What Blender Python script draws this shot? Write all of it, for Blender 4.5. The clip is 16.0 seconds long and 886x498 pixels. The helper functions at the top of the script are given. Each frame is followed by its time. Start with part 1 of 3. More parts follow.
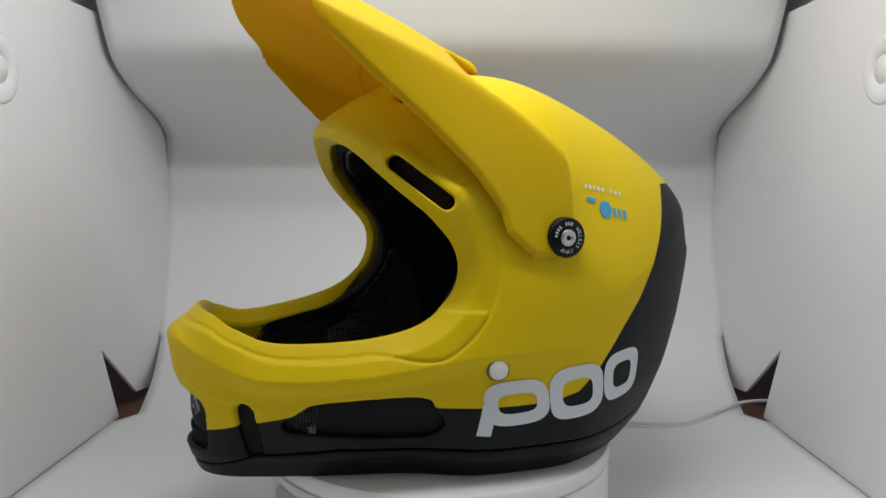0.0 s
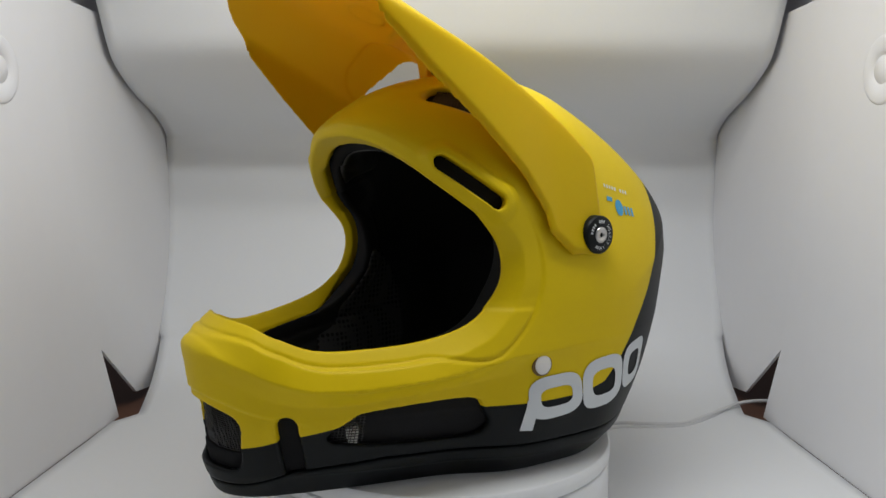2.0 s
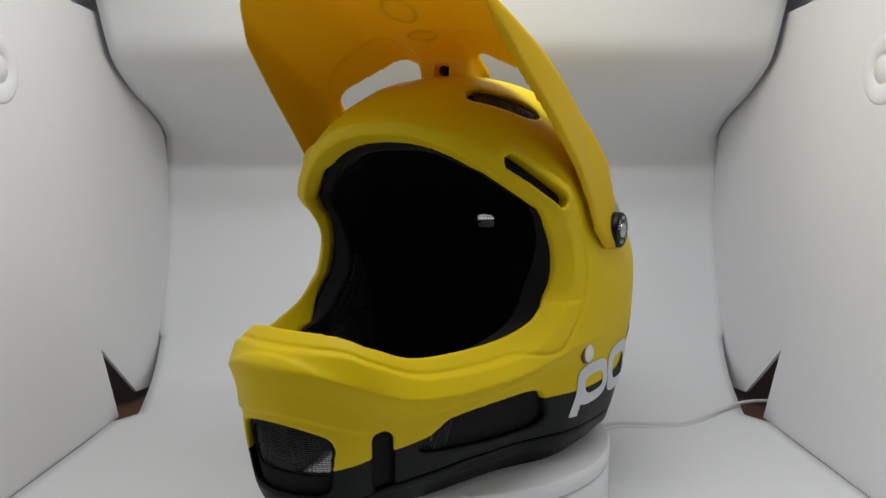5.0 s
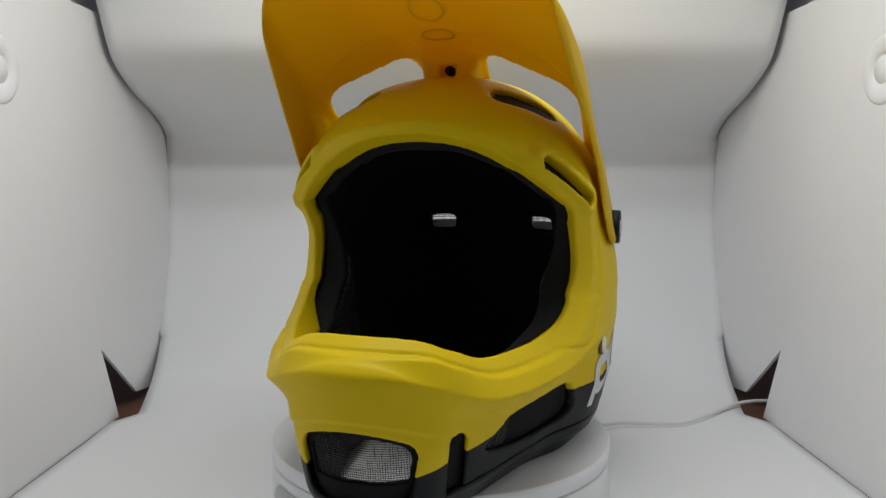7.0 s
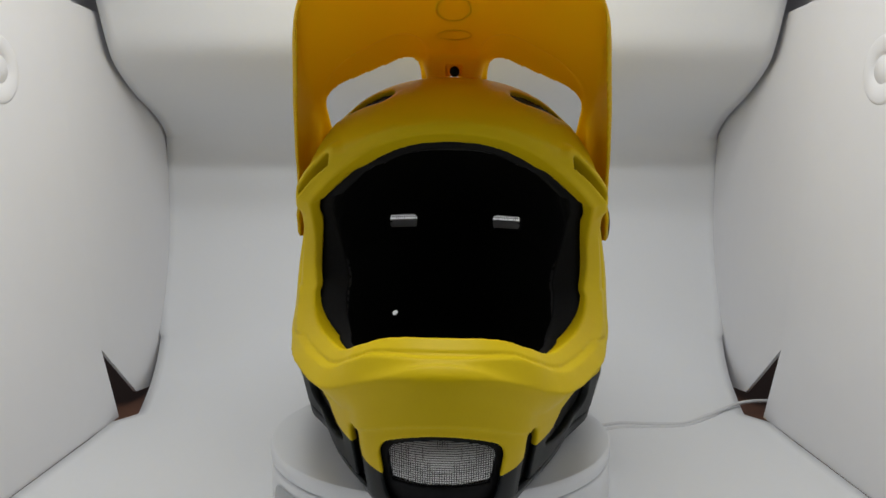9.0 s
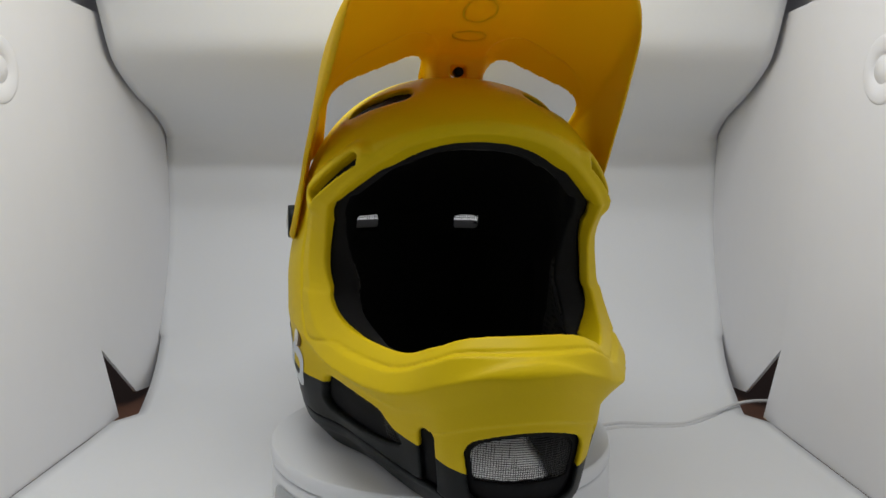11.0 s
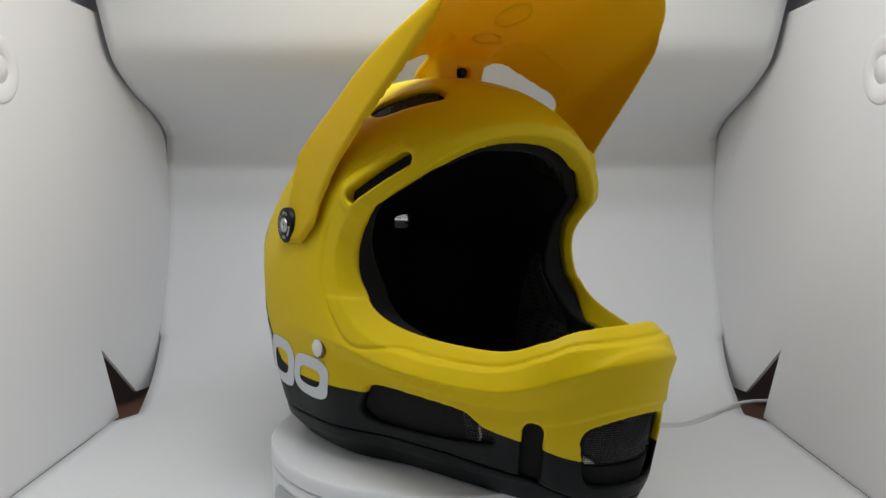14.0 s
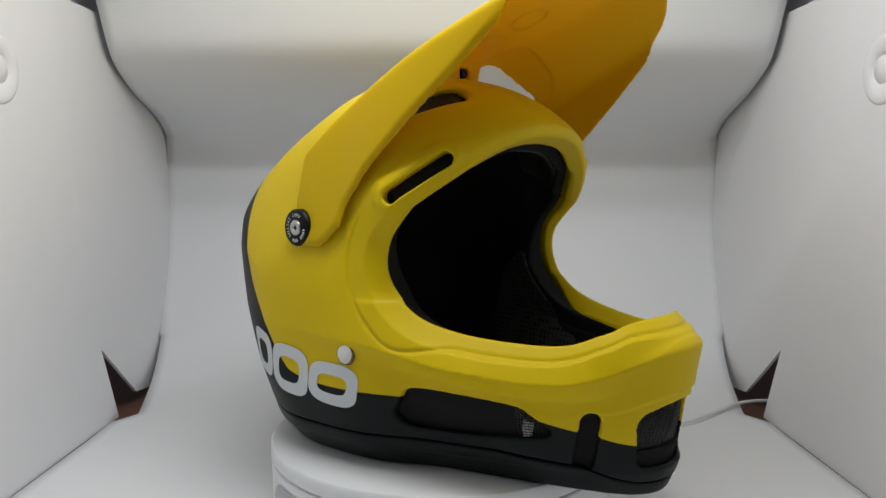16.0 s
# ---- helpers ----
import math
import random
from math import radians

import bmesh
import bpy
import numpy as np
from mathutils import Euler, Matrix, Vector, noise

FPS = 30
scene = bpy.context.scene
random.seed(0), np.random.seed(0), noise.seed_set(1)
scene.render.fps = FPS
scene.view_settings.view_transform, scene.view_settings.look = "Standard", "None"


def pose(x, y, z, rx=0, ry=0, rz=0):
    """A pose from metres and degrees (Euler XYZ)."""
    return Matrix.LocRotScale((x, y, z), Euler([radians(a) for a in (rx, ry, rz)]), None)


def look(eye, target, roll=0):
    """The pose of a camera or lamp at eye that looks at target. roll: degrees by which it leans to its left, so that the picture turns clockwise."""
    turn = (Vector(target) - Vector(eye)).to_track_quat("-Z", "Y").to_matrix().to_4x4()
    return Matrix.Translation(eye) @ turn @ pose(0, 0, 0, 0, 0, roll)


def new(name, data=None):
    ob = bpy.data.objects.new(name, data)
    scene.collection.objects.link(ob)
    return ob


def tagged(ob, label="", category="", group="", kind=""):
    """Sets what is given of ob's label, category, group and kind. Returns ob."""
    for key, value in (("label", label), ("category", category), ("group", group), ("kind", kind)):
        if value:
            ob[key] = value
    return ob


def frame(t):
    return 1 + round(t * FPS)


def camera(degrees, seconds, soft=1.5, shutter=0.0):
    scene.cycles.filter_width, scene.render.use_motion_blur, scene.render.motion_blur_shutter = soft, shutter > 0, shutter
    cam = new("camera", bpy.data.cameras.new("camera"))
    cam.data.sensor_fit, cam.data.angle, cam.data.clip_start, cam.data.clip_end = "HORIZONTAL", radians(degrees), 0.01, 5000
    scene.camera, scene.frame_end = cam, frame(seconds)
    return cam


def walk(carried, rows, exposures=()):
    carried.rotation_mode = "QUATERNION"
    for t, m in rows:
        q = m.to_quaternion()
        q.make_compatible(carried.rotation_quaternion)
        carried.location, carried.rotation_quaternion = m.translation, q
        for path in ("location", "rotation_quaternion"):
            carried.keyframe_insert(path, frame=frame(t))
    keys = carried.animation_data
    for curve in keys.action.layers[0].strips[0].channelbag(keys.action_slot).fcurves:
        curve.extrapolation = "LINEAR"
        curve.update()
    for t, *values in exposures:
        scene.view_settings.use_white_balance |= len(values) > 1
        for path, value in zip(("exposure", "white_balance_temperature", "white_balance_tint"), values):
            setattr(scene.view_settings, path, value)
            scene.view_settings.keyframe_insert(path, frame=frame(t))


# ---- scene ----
from mathutils.bvhtree import BVHTree

# ---------------------------------------------------------------- camera
cam = camera(60.78, 16.0, soft=1.5)
TABLE = 0.055                      # height of the turntable's top over the sweep
EYE = pose(0.0017, -0.58, TABLE + 0.1978, 90 - 5.53, -0.06, 0)
walk(cam, [(0, EYE), (16.0, EYE)])

# ---------------------------------------------------------------- light
scene.view_settings.exposure = -1.33
world = bpy.data.worlds.new("room")
scene.world = world
world.use_nodes = True
world.node_tree.nodes["Background"].inputs[0].default_value = (0.9, 0.92, 1.0, 1)
world.node_tree.nodes["Background"].inputs[1].default_value = 0.14


def area(name, m, sx, sy, power, colour):
    lamp = bpy.data.lights.new(name, "AREA")
    lamp.shape, lamp.size, lamp.size_y, lamp.energy, lamp.color = "RECTANGLE", sx, sy, power, colour
    ob = new(name, lamp)
    ob.matrix_world = m
    return ob


area("led_strip", look((0, -0.19, 0.60), (0, -0.15, 0.0)), 0.36, 0.05, 3.4, (0.938, 0.972, 1.0))
area("led_strip", look((0, -0.06, 0.60), (0, -0.03, 0.0)), 0.36, 0.05, 1.6, (0.938, 0.972, 1.0))


# ---------------------------------------------------------------- materials
def material(name, colour, rough=0.5, metal=0.0, grain=0.0, grain_scale=400.0, bump=0.0, stain=0.0, stain_scale=12.0, spec=0.5):
    m = bpy.data.materials.new(name)
    m.use_nodes = True
    n, l = m.node_tree.nodes, m.node_tree.links
    b = n["Principled BSDF"]
    b.inputs["Base Color"].default_value = (*colour, 1)
    b.inputs["Roughness"].default_value = rough
    b.inputs["Metallic"].default_value = metal
    b.inputs["Specular IOR Level"].default_value = spec
    tc = n.new("ShaderNodeTexCoord")
    if stain or grain:
        fine = n.new("ShaderNodeTexNoise")
        fine.inputs["Scale"].default_value = grain_scale
        wide = n.new("ShaderNodeTexNoise")
        wide.inputs["Scale"].default_value = stain_scale
        l.new(tc.outputs["Object"], fine.inputs["Vector"])
        l.new(tc.outputs["Object"], wide.inputs["Vector"])
        a = n.new("ShaderNodeMath"); a.operation = "MULTIPLY_ADD"
        a.inputs[1].default_value, a.inputs[2].default_value = grain, 1 - grain / 2 - stain / 2
        l.new(fine.outputs["Fac"], a.inputs[0])
        c = n.new("ShaderNodeMath"); c.operation = "MULTIPLY_ADD"
        c.inputs[1].default_value = stain
        l.new(wide.outputs["Fac"], c.inputs[0])
        l.new(a.outputs[0], c.inputs[2])
        mix = n.new("ShaderNodeVectorMath"); mix.operation = "SCALE"
        mix.inputs[0].default_value = colour
        l.new(c.outputs[0], mix.inputs["Scale"])
        l.new(mix.outputs[0], b.inputs["Base Color"])
        r = n.new("ShaderNodeMath"); r.operation = "MULTIPLY_ADD"
        r.inputs[1].default_value, r.inputs[2].default_value = 0.16, rough - 0.08
        l.new(wide.outputs["Fac"], r.inputs[0])
        l.new(r.outputs[0], b.inputs["Roughness"])
        if bump:
            bp = n.new("ShaderNodeBump")
            bp.inputs["Strength"].default_value, bp.inputs["Distance"].default_value = bump, 0.0004
            l.new(fine.outputs["Fac"], bp.inputs["Height"])
            l.new(bp.outputs[0], b.inputs["Normal"])
    return m


def let_light(m, colour, share):
    """Thin plastic that lets some light through."""
    n, l = m.node_tree.nodes, m.node_tree.links
    t = n.new("ShaderNodeBsdfTranslucent")
    t.inputs[0].default_value = (*colour, 1)
    mix = n.new("ShaderNodeMixShader")
    mix.inputs[0].default_value = share
    l.new(n["Principled BSDF"].outputs[0], mix.inputs[1])
    l.new(t.outputs[0], mix.inputs[2])
    l.new(mix.outputs[0], n["Material Output"].inputs["Surface"])
    return m


YELLOW = (0.68, 0.492, 0.003)
yellow = material("matte_yellow_plastic", YELLOW, 0.48, grain=0.05, grain_scale=900, bump=0.08, stain=0.06, spec=0.16)
peak_yellow = let_light(material("thin_yellow_plastic", YELLOW, 0.48, grain=0.05, grain_scale=900, bump=0.08, stain=0.06, spec=0.16), (1.0, 0.47, 0.0), 0.24)
charcoal = material("matte_black_plastic", (0.005, 0.0065, 0.007), 0.42, grain=0.1, grain_scale=900, bump=0.1, stain=0.15, spec=0.16)
foam = material("black_liner_foam", (0.018, 0.018, 0.0185), 0.9, grain=0.3, grain_scale=300, bump=0.3, stain=0.2, spec=0.06)
padding = material("black_satin_lining", (0.022, 0.022, 0.0225), 0.5, grain=0.3, grain_scale=500, bump=0.2, stain=0.3, stain_scale=30, spec=0.35)
fabric = material("black_mesh_fabric", (0.012, 0.012, 0.013), 0.9, grain=0.5, grain_scale=250, bump=0.6, stain=0.2, spec=0.2)
def weave(m, colour, gap, pitch):
    """Small round holes in rows."""
    n, l = m.node_tree.nodes, m.node_tree.links
    tc = n.new("ShaderNodeTexCoord")
    v = n.new("ShaderNodeTexVoronoi")
    v.inputs["Scale"].default_value, v.inputs["Randomness"].default_value = 1 / pitch, 0.15
    l.new(tc.outputs["Object"], v.inputs["Vector"])
    r = n.new("ShaderNodeMapRange")
    r.inputs["From Min"].default_value, r.inputs["From Max"].default_value = 0.25, 0.45
    l.new(v.outputs["Distance"], r.inputs["Value"])
    mix = n.new("ShaderNodeMix"); mix.data_type = "RGBA"
    mix.inputs[6].default_value, mix.inputs[7].default_value = (*gap, 1), (*colour, 1)
    l.new(r.outputs[0], mix.inputs["Factor"])
    l.new(mix.outputs[2], m.node_tree.nodes["Principled BSDF"].inputs["Base Color"])
    return m


fabric = weave(fabric, (0.042, 0.042, 0.043), (0.004, 0.004, 0.004), 0.0042)
wire = material("black_wire", (0.03, 0.03, 0.032), 0.5)
white_print = material("white_print", (0.62, 0.65, 0.67), 0.45, grain=0.03)
blue_print = material("blue_print", (0.03, 0.30, 0.55), 0.45, grain=0.03)
steel = material("brushed_steel", (0.55, 0.54, 0.52), 0.3, 1.0, grain=0.1, grain_scale=900)
snap_white = material("white_snap_cap", (0.75, 0.73, 0.70), 0.4, grain=0.04, stain=0.08)
ring_brown = material("brown_snap_ring", (0.16, 0.10, 0.04), 0.5, grain=0.1)
tent = material("white_tent_plastic", (0.848, 0.838, 0.848), 0.5, grain=0.02, grain_scale=60, stain=0.04, stain_scale=5, spec=0.3)
cloth = material("white_sweep_vinyl", (0.85, 0.855, 0.862), 0.55, grain=0.02, grain_scale=300, stain=0.03, stain_scale=4, spec=0.3)
abs_white = material("white_turntable_plastic", (0.78, 0.79, 0.80), 0.4, grain=0.02, stain=0.03)
abs_grey = material("pale_grey_plastic", (0.42, 0.44, 0.45), 0.4, grain=0.03)
# grey of the lit shell inside the rear vents, put into a translucent material
vent_grey = let_light(material("lit_vent_grey", (0.10, 0.10, 0.10), 0.4, grain=0.05, stain=0.1), (0.30, 0.30, 0.30), 0.8)
cable_white = material("white_cable", (0.75, 0.75, 0.75), 0.45, grain=0.04)
wood = material("brown_table", (0.16, 0.07, 0.04), 0.5, grain=0.3, grain_scale=40, stain=0.4, stain_scale=8)


def painted_shell():
    """Yellow with the black lower sweep: black below a curve of the height over the length."""
    m = material("painted_shell", YELLOW, 0.48, grain=0.05, grain_scale=900, bump=0.08, stain=0.06, spec=0.16)
    n, l = m.node_tree.nodes, m.node_tree.links
    b = n["Principled BSDF"]
    src = b.inputs["Base Color"].links[0].from_socket
    tc = n.new("ShaderNodeTexCoord")
    sep = n.new("ShaderNodeSeparateXYZ")
    l.new(tc.outputs["Object"], sep.inputs[0])
    mx = n.new("ShaderNodeMapRange")
    mx.inputs["From Min"].default_value, mx.inputs["From Max"].default_value = -0.2, 0.2
    l.new(sep.outputs["X"], mx.inputs["Value"])
    cu = n.new("ShaderNodeFloatCurve")
    pts = [(-0.2, 0.193), (-0.146, 0.193), (-0.139, 0.185), (-0.121, 0.155), (-0.096, 0.118), (-0.076, 0.096), (-0.060, 0.074), (-0.045, 0.060),
           (-0.026, 0.055), (0.05, 0.054), (0.13, 0.048), (0.171, 0.037), (0.2, 0.03)]
    c = cu.mapping.curves[0]
    while len(c.points) < len(pts):
        c.points.new(0.5, 0.5)
    for p, (x, z) in zip(c.points, pts):
        p.location = ((x + 0.2) / 0.4, z / 0.2)
        p.handle_type = "VECTOR"
    cu.mapping.update()
    l.new(mx.outputs[0], cu.inputs["Value"])
    sc = n.new("ShaderNodeMath"); sc.operation = "MULTIPLY"; sc.inputs[1].default_value = 0.2
    l.new(cu.outputs[0], sc.inputs[0])
    less = n.new("ShaderNodeMath"); less.operation = "LESS_THAN"
    l.new(sep.outputs["Z"], less.inputs[0]); l.new(sc.outputs[0], less.inputs[1])
    mix = n.new("ShaderNodeMix"); mix.data_type = "RGBA"
    l.new(less.outputs[0], mix.inputs["Factor"])
    l.new(src, mix.inputs[6])
    mix.inputs[7].default_value = (0.005, 0.0065, 0.007, 1)
    l.new(mix.outputs[2], b.inputs["Base Color"])
    return m


shell_paint = painted_shell()


# ---------------------------------------------------------------- mesh helpers
def part(name, bm, mat, parent=None, label="", smooth=True, m=None):
    me = bpy.data.meshes.new(name)
    if isinstance(bm, tuple):
        me.from_pydata(bm[0], [], bm[1])
    else:
        bmesh.ops.recalc_face_normals(bm, faces=bm.faces)
        bm.to_mesh(me)
        bm.free()
    me.materials.append(mat)
    if smooth:
        me.shade_smooth()
    ob = new(name, me)
    if m is not None:
        ob.matrix_basis = m
    if parent is not None:
        ob.parent = parent
    if label:
        tagged(ob, label)
    return ob


def bevelled(bm, width, segments=2, angle=30):
    es = [e for e in bm.edges if len(e.link_faces) == 2 and e.calc_face_angle() > radians(angle)]
    bmesh.ops.bevel(bm, geom=es, offset=width, segments=segments, affect="EDGES", profile=0.5)
    return bm


def lathe(profile, seg=96):
    """A body of revolution round z from (radius, height) pairs."""
    bm = bmesh.new()
    rings = []
    for r, z in profile:
        if r < 1e-6:
            rings.append([bm.verts.new((0, 0, z))])
        else:
            rings.append([bm.verts.new((r * math.cos(2 * math.pi * k / seg), r * math.sin(2 * math.pi * k / seg), z)) for k in range(seg)])
    for a, b in zip(rings, rings[1:]):
        for k in range(seg):
            j = (k + 1) % seg
            q = [a[k % len(a)], a[j % len(a)], b[j % len(b)], b[k % len(b)]]
            q = list(dict.fromkeys(q))
            if len(q) > 2:
                bm.faces.new(q)
    return bm


def prism(outline, t0, t1, axis="x"):
    """A plate: a flat outline pushed from t0 to t1 along an axis."""
    bm = bmesh.new()
    put = {"x": lambda u, v, t: (t, u, v), "y": lambda u, v, t: (u, t, v), "z": lambda u, v, t: (u, v, t)}[axis]
    a = [bm.verts.new(put(u, v, t0)) for u, v in outline]
    b = [bm.verts.new(put(u, v, t1)) for u, v in outline]
    bm.faces.new(a)
    bm.faces.new(b[::-1])
    for k in range(len(a)):
        j = (k + 1) % len(a)
        bm.faces.new((a[k], a[j], b[j], b[k]))
    return bm


def sweep(path, radius, seg=10):
    """A round cable along points."""
    bm = bmesh.new()
    rings = []
    for k, p in enumerate(path):
        d = (path[min(k + 1, len(path) - 1)] - path[max(k - 1, 0)]).normalized()
        s = d.cross(Vector((0, 0, 1))).normalized()
        u = s.cross(d)
        rings.append([bm.verts.new(p + radius * (math.cos(a) * s + math.sin(a) * u)) for a in (2 * math.pi * i / seg for i in range(seg))])
    for a, b in zip(rings, rings[1:]):
        for k in range(seg):
            bm.faces.new((a[k], a[(k + 1) % seg], b[(k + 1) % seg], b[k]))
    return bm


def spline(pts, closed=False, n=10):
    """Catmull-Rom through points."""
    pts = [np.array(p, float) for p in pts]
    out, m = [], len(pts)
    for k in range(m if closed else m - 1):
        if closed:
            a, b, c, d = (pts[(k + i) % m] for i in (-1, 0, 1, 2))
        else:
            a, b, c, d = pts[max(k - 1, 0)], pts[k], pts[k + 1], pts[min(k + 2, m - 1)]
        for i in range(n):
            t = i / n
            out.append(0.5 * (2 * b + (c - a) * t + (2 * a - 5 * b + 4 * c - d) * t * t + (3 * b - a - 3 * c + d) * t ** 3))
    if not closed:
        out.append(pts[-1])
    return np.array(out)


def inside(poly, u, v):
    """Signed distance to a closed flat outline, positive inside."""
    d = np.full(u.shape, 9.0)
    odd = np.zeros(u.shape, bool)
    for (ax, ay), (bx, by) in zip(poly, np.roll(poly, -1, 0)):
        ex, ey = bx - ax, by - ay
        t = np.clip(((u - ax) * ex + (v - ay) * ey) / (ex * ex + ey * ey + 1e-12), 0, 1)
        d = np.minimum(d, (u - ax - t * ex) ** 2 + (v - ay - t * ey) ** 2)
        if abs(ey) > 1e-12:
            odd ^= ((ay > v) != (by > v)) & (u < ex * (v - ay) / ey + ax)
    d = np.sqrt(d)
    return np.where(odd, d, -d)


def step(a, b, v):
    t = np.clip((v - a) / (b - a), 0, 1)
    return t * t * (3 - 2 * t)


def smax(a, b, k):
    h = np.clip(0.5 + 0.5 * (a - b) / k, 0, 1)
    return b + (a - b) * h + k * h * (1 - h)


def capsule(x, y, z, a, b):
    ab = np.subtract(b, a)
    t = np.clip(((x - a[0]) * ab[0] + (y - a[1]) * ab[1] + (z - a[2]) * ab[2]) / (ab @ ab), 0, 1)
    return np.sqrt((x - a[0] - t * ab[0]) ** 2 + (y - a[1] - t * ab[1]) ** 2 + (z - a[2] - t * ab[2]) ** 2)


def skin(f, origin, h):
    """The surface on which a field is zero (dual net): vertices and quads."""
    s = f < 0
    corner = [(i, j, k) for i in (0, 1) for j in (0, 1) for k in (0, 1)]
    n = np.array(f.shape) - 1
    cut = lambda a, c: a[c[0]:c[0] + n[0], c[1]:c[1] + n[1], c[2]:c[2] + n[2]]
    cnt = sum(cut(s, c).astype(np.int8) for c in corner)
    idx = np.argwhere((cnt > 0) & (cnt < 8))
    val = [f[idx[:, 0] + c[0], idx[:, 1] + c[1], idx[:, 2] + c[2]] for c in corner]
    acc, num = np.zeros((len(idx), 3)), np.zeros(len(idx))
    for p in range(8):
        for q in range(p + 1, 8):
            if sum(abs(corner[p][i] - corner[q][i]) for i in range(3)) == 1:
                on = (val[p] < 0) != (val[q] < 0)
                t = np.where(on, val[p] / np.where(on, val[p] - val[q], 1), 0)
                acc += np.where(on[:, None], np.array(corner[p]) + t[:, None] * (np.array(corner[q]) - np.array(corner[p])), 0)
                num += on
    verts = (idx + acc / num[:, None]) * h + np.array(origin)
    table = np.full(n, -1, np.int32)
    table[tuple(idx.T)] = np.arange(len(idx))
    faces = []
    for ax in range(3):
        o1, o2 = [(1, 2), (2, 0), (0, 1)][ax]
        sl0, sl1 = [slice(1, -1)] * 3, [slice(1, -1)] * 3
        sl0[ax], sl1[ax] = slice(0, -1), slice(1, None)
        a, b = s[tuple(sl0)], s[tuple(sl1)]
        e = np.argwhere(a != b)
        flip = a[tuple(e.T)]
        base = e.copy()
        for i in range(3):
            if i != ax:
                base[:, i] += 1
        quad = []
        for d1, d2 in ((0, 0), (-1, 0), (-1, -1), (0, -1)):
            c = base.copy()
            c[:, o1] += d1
            c[:, o2] += d2
            quad.append(table[tuple(c.T)])
        q = np.stack(quad, 1)
        q[~flip] = q[~flip][:, ::-1]
        faces.append(q)
    faces = np.concatenate(faces)
    faces = faces[(faces >= 0).all(1)]
    return verts.tolist(), faces.tolist()


def table_of(pairs, v):
    a = np.array(sorted(pairs))
    return np.interp(v, a[:, 0], a[:, 1])


def soft_table(pairs, v, sigma=0.006):
    """The same with its corners rounded."""
    a = np.array(sorted(pairs))
    g = np.arange(-0.3, 0.4, 0.001)
    k = np.exp(-0.5 * (np.arange(-30, 31) * 0.001 / sigma) ** 2)
    w = np.convolve(np.pad(np.interp(g, a[:, 0], a[:, 1]), 30, mode="edge"), k / k.sum(), mode="valid")
    return np.interp(v, g, w)


# ---------------------------------------------------------------- setting: the photo tent
HALF = 0.338                       # half the tent's width


